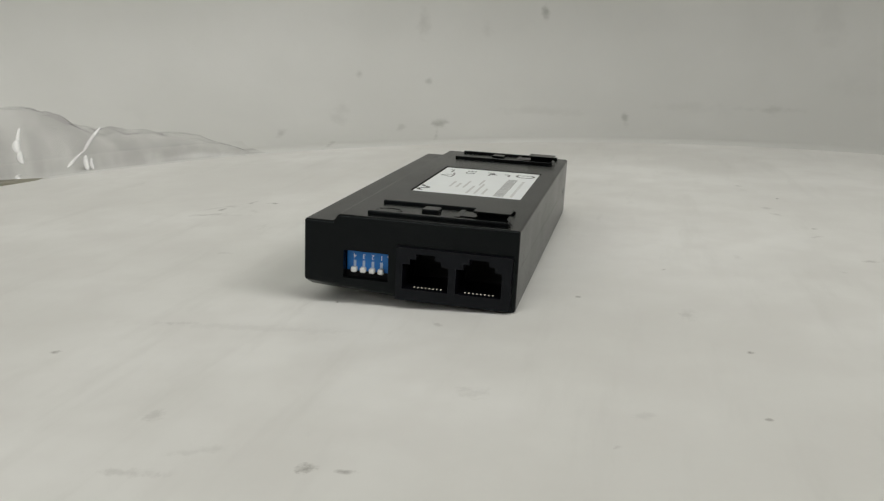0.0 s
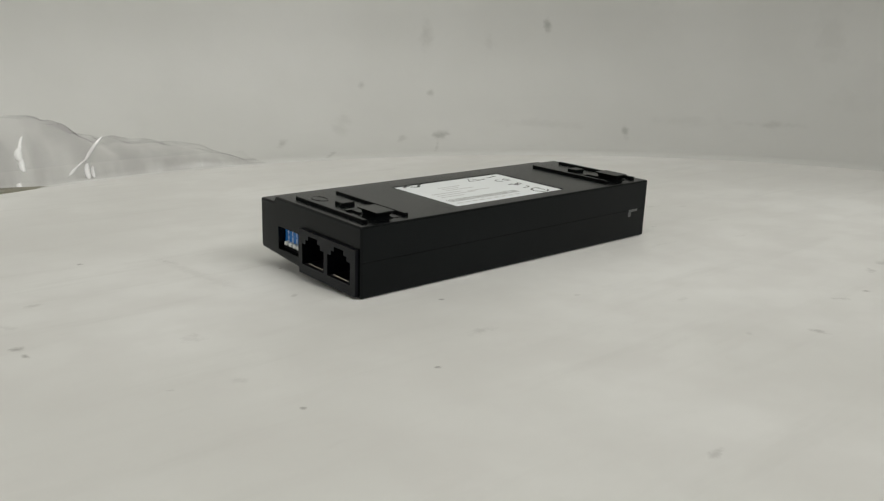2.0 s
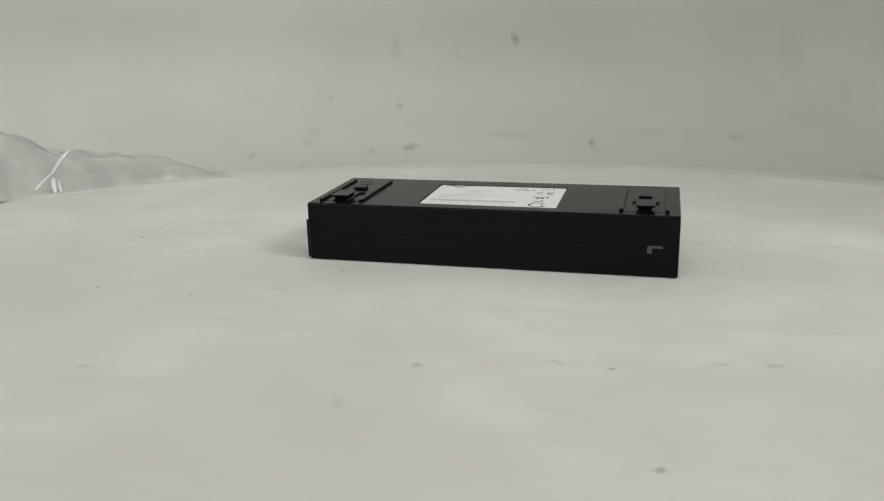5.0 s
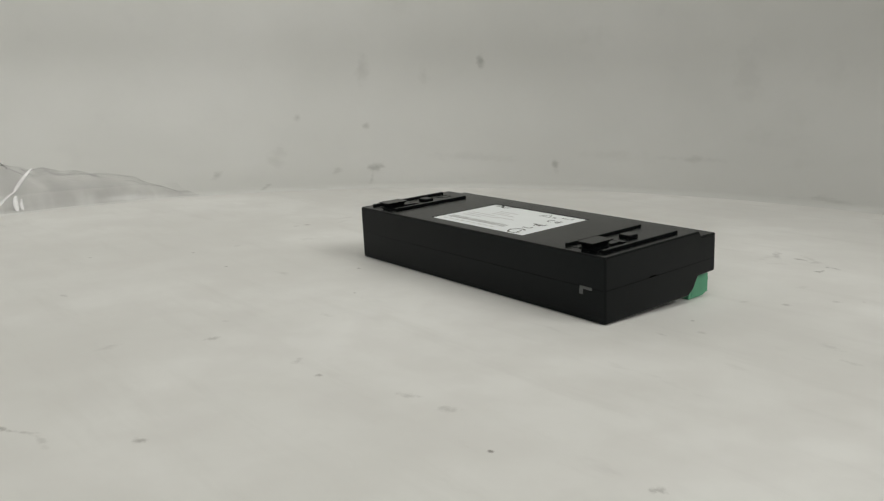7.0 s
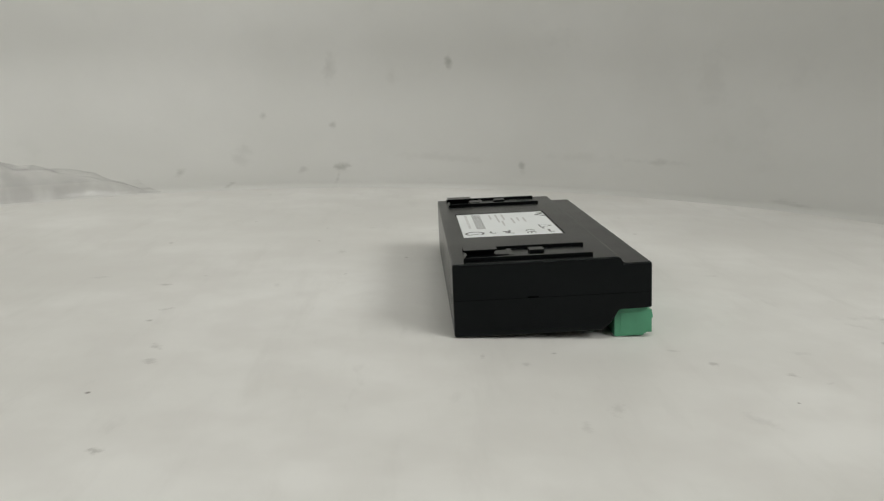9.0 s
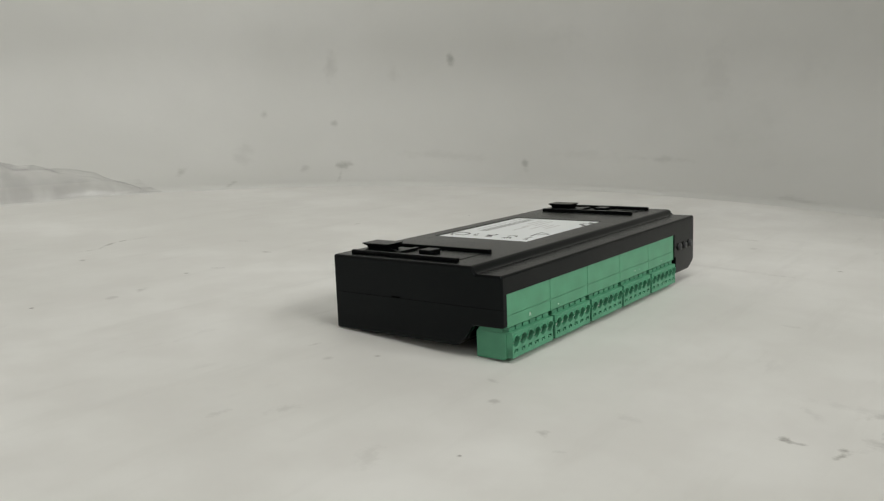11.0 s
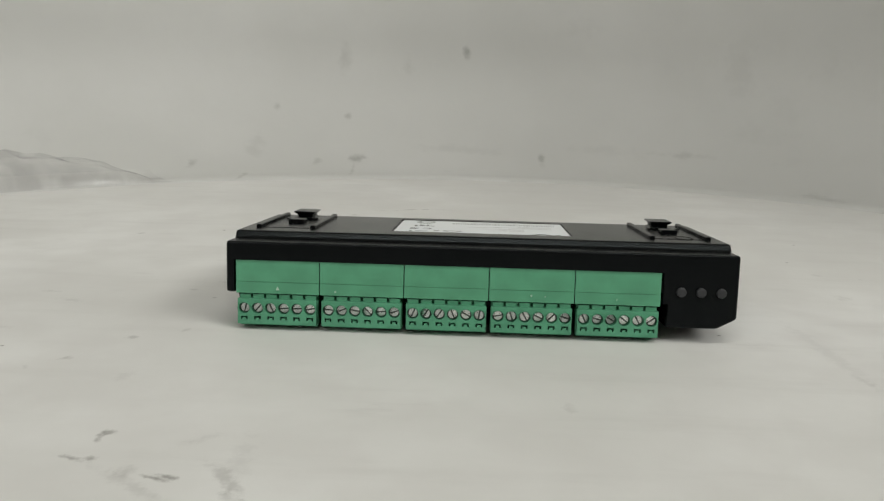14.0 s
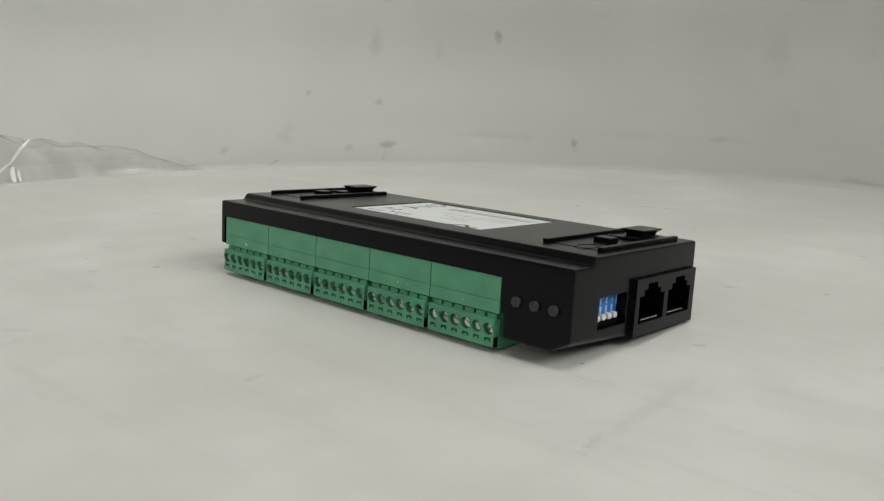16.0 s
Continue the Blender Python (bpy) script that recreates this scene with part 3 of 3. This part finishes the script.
def build_switch(module):
    dip = part("switch_block", box(2.0, 6, 34.3, 46.2, 4.7, 12.0, 0.1, 1), BLUE, module, "bright blue four-way switch block with white levers")
    part("sill", box(1.5, 1.98, 34.2, 46.3, 4.55, 6.2), BLACK_DEEP, dip, "dark sill under the levers")
    for i, y in enumerate((44.0, 41.5, 39.0, 36.6)):
        part("lever_slot", box(1.95, 2.05, y - 0.36, y + 0.36, 7.3, 9.0), SLOT, dip, "pale lever slot")
        bm = box(0.6, 2.2, y - 0.82, y + 0.82, 5.85, 7.35, 0.45, 3)
        part("lever", bm, WHITE_PLASTIC, dip, "white switch lever pushed down")
        data = bpy.data.curves.new("digit", "FONT")
        data.body, data.size, data.align_x, data.align_y, data.extrude = str(4 - i), 1.9 * MM, "CENTER", "CENTER", 0.02 * MM
        data.materials.append(INK_WHITE)
        digit = new("digit", data)
        digit.parent = dip
        # the module lies on its face, so the figures stand on their heads
        digit.matrix_basis = Matrix(((0, 0, -1, 1.96 * MM), (1, 0, 0, y * MM), (0, -1, 0, 10.2 * MM), (0, 0, 0, 1)))
    bm = bmesh.new()
    add_box(bm, 1.93, 2.02, 34.62, 34.8, 8.8, 11.2)
    add_box(bm, 1.93, 2.02, 34.46, 34.96, 10.6, 10.85)
    part("printed_arrow", bm, INK_WHITE, dip)


def build_sockets(module):
    """Two network sockets in one housing, proud of the case."""
    f, d = -1.7, 11.5
    sockets = part("socket_housing", box(f, d, 1.3, 31.7, 0.6, 14.75), BLACK_SMOOTH, module, "black double network socket with stepped openings")
    openings = []
    for y0, y1 in ((3.8, 15.7), (17.7, 29.9)):
        m = (y0 + y1) / 2
        openings += [(f - 1, d + 1, y0, y1, 3.7, 10.4), (f - 1, d + 1, m - 4.1, m + 4.1, 10.3, 11.85), (f - 1, d + 1, m - 2.5, m + 2.5, 11.75, 13.3)]
    carve(sockets, openings)
    part("socket_back", box(d, d + 0.6, 1.4, 31.6, 0.8, 14.5), BLACK_DEEP, sockets)
    pin = finish(box(-0.12, 0.12, -0.17, 0.17, -0.13, 0.13), "contact", GOLD)
    for y0, y1 in ((5.9, 13.2), (19.6, 26.7)):
        for i in range(8):
            y = y0 + (y1 - y0) * i / 7
            tagged(share("contact", pin, sockets, pose(-0.9 * MM, y * MM, 4.25 * MM)), "pale plated spring contact" if i == 0 else "")


def build_leds(module):
    for x in (14.2, 9.1, 3.95):
        bm = bmesh.new()
        lathe(bm, [(1.26, -1.4), (1.26, 0.0), (1.12, 0.16), (0.6, 0.22)], 24, pose(x, WIDE + 0.6, 9.9, -90))
        part("indicator_light", bm, LED, module, "unlit smoky grey indicator lens", True)


def plug_plate(bm, x, y0, y1):
    """Front of one way of a plug: a round screw well above a small slotted wire mark."""
    half, zc, r, n = 1.74, 2.1, 1.5, 24
    lo, hi = 0.35, 4.55
    inner, deep, outer = [], [], []
    for i in range(n):
        a = 2 * math.pi * (i + 0.5) / n
        c, s = math.cos(a), math.sin(a)
        inner.append(bm.verts.new((x + r * c, y1, zc + r * s)))
        deep.append(bm.verts.new((x + r * c, y0, zc + r * s)))
        top, bottom = hi - zc, zc - lo
        k = min(half / max(1e-6, abs(c)), (top if s > 0 else bottom) / max(1e-6, abs(s)))
        outer.append(bm.verts.new((x + k * c, y1, zc + k * s)))
    for cx, cz in ((half, hi), (-half, hi), (-half, lo), (half, lo)):
        near = min(outer, key=lambda v: (v.co - Vector((x + cx, y1, cz))).length)
        near.co = (x + cx, y1, cz)
    for i in range(n):
        j = (i + 1) % n
        bm.faces.new((inner[i], inner[j], outer[j], outer[i]))
        bm.faces.new((inner[i], inner[j], deep[j], deep[i]))
    # raised arch round the upper half of the well
    arch = []
    for i in range(13):
        a = math.pi * i / 12
        arch.append([bm.verts.new((x + q * math.cos(a), h, zc + q * math.sin(a))) for q, h in ((1.5, y1), (1.5, y1 + 0.35), (1.71, y1 + 0.35), (1.71, y1))])
    for p, q in zip(arch, arch[1:]):
        for k in range(3):
            bm.faces.new((p[k], p[k + 1], q[k + 1], q[k]))
    # lower strip with the wire mark sunk in it
    add_box(bm, x - half, x + half, y0, y1, -2.15, -1.0)
    add_box(bm, x - half, x - 0.9, y0, y1, -1.0, 0.35)
    add_box(bm, x + 0.9, x + half, y0, y1, -1.0, 0.35)
    add_box(bm, x - 0.9, x + 0.9, y0, y1, -0.05, 0.35)
    add_box(bm, x - 0.45, x + 0.45, y0, y1, -1.0, -0.5)


def build_terminals(module):
    pitch, first = 22.27, 130.5
    lobe = bmesh.new()
    n = 12
    for s in (-1, 1):
        # half of the screw head beside its slot
        start = math.asin(0.17 / 1.25)
        pts = [(1.25 * math.cos(a), 1.25 * math.sin(a)) for a in [start + (math.pi - 2 * start) * i / n for i in range(n + 1)]]
        a = [lobe.verts.new((x, 0, s * z)) for x, z in pts]
        b = [lobe.verts.new((0.9 * x, 0.42, s * (0.9 * z + 0.03))) for x, z in pts]
        lobe.faces.new(a), lobe.faces.new(b)
        for i in range(n + 1):
            j = (i + 1) % (n + 1)
            lobe.faces.new((a[i], a[j], b[j], b[i]))
    # bed disc, coloured dark as the shade in slot and ring
    lathe(lobe, [(1.4, 0.0), (1.4, 0.1)], 20, pose(0, -0.1, 0, -90))
    screw = finish(lobe, "screw", STEEL)
    rnd = random.Random(11)
    header = bmesh.new()
    add_box(header, -11.0, 11.0, 46.0, 57.2, 9.05, 14.7)
    add_box(header, -11.0, 11.0, 46.0, 57.25, 5.9, 8.92)
    add_box(header, -10.97, 10.97, 46.0, 57.05, 8.92, 9.05)
    header_mesh = finish(header, "terminal_header", GREEN_PANEL)
    body = bmesh.new()
    w = 6 * 1.74
    prism(body, [(47.2, -2.95), (55.6, -2.95), (56.2, -2.3), (56.2, 4.55), (55.2, 4.55), (55.2, 5.7), (48.7, 5.7), (47.2, 4.0)], -w, w)
    for i in range(6):
        c = (i - 2.5) * 3.48
        plug_plate(body, c, 56.2, 58.2)
        add_box(body, c - 1.38, c + 1.38, 55.2, 57.0, 4.56, 5.6)
    add_box(body, -w, w, 56.15, 58.18, 4.3, 4.54)
    for x in (-w, w - 0.2):
        add_box(body, x, x + 0.2, 56.15, 58.18, -2.1, 4.3)
    add_box(body, -w - 0.18, -w, 48.9, 56.4, -2.4, 4.2)
    add_box(body, w, w + 0.18, 48.9, 56.4, -2.4, 4.2)
    body_mesh = finish(body, "terminal_plug", GREEN)
    for k in range(5):
        x = first - pitch * (k + 0.5)
        h = share("terminal_header", header_mesh, module, pose(x * MM, 0, 0))
        plug = share("terminal_plug", body_mesh, module, pose((x - 0.1) * MM, 0, 0))
        if k == 0:
            tagged(h, "green plastic terminal header panel"), tagged(plug, "green six-way screw terminal plug")
        for i in range(6):
            c = (i - 2.5) * 3.48
            o = share("screw", screw, plug, pose(c * MM, 56.8 * MM, 2.1 * MM, rnd.uniform(-7, 9), rnd.uniform(-80, 80), rnd.uniform(-8, 8)))
            if k == 0 and i == 0:
                tagged(o, "slotted nickel screw head")
    # raised arrow on one panel, moulding nubs with their glint in the colour on others
    bm = bmesh.new()
    lo = [bm.verts.new((119.3 + x, 57.2, 7.35 + z)) for x, z in ((-0.6, -0.55), (0.6, -0.55), (0, 0.65))]
    hi = [bm.verts.new((119.3 + 0.7 * x, 57.5, 7.35 + 0.7 * z)) for x, z in ((-0.6, -0.55), (0.6, -0.55), (0, 0.65))]
    bm.faces.new(hi)
    for i in range(3):
        bm.faces.new((lo[i], lo[(i + 1) % 3], hi[(i + 1) % 3], hi[i]))
    part("moulded_arrow", bm, MARK_GLINT, module, "pale moulded arrow")
    for x, z, r in ((52.6, 7.6, 0.3), (104.0, 6.9, 0.25), (49.0, 7.5, 0.18), (30.5, 7.3, 0.2)):
        bm = bmesh.new()
        lathe(bm, [(r, 0), (0.7 * r, 0.25)], 12, pose(x, 57.22, z, -90))
        part("moulding_nub", bm, MARK_GLINT, module, "moulding nub coloured pale for its glint")


def build_module():
    module = new("control_module")
    tagged(module, "black plastic control module lying face down on the disc", "electronic module")
    build_shells(module)
    build_rails(module)
    build_label(module)
    build_switch(module)
    build_sockets(module)
    build_leds(module)
    build_terminals(module)
    bm = bmesh.new()
    add_box(bm, 122.6, 127.6, -0.06, 0.1, 10.2, 11.1)
    add_box(bm, 122.4, 124.0, -0.06, 0.1, 8.4, 10.15)
    part("corner_mark", bm, MARK, module, "pale grey angular mark")
    return module


build_room()
build_table()
build_backdrop()
build_bag()
build_cardboard()
turntable = build_turntable()
module = build_module()

# turntable's turn, in degrees, time by time
TURNS = [(0.0, 79.44), (0.5, 71.04), (1.0, 61.84), (1.5, 52.94), (2.0, 43.61), (2.5, 34.53), (3.0, 25.35), (3.5, 15.62), (6.0, -32.39), (6.5, -42.39), (7.0, -51.99), (7.5, -62.03), (8.0, -71.50), (10.5, -119.33), (11.0, -129.12), (11.5, -138.36), (12.0, -147.82), (12.5, -157.37), (13.0, -166.14), (13.5, -175.17), (14.0, -183.89), (14.5, -193.16), (15.0, -202.59), (15.5, -212.10), (16.0, -221.46)]


def motions():
    rest = pose(-0.07676, 0.00395, 0.0001, 3.635)
    rows = []
    for (t0, a0), (t1, a1) in zip(TURNS, TURNS[1:]):
        steps = max(1, round((t1 - t0) / 0.5))
        rows += [(t0 + (t1 - t0) * i / steps, a0 + (a1 - a0) * i / steps) for i in range(steps)]
    rows.append(TURNS[-1])
    walk(turntable, [(t, pose(0, 0, 0, 0, 0, a)) for t, a in rows])
    walk(module, [(t, pose(0, 0, 0, 0, 0, a) @ rest) for t, a in rows])


motions()
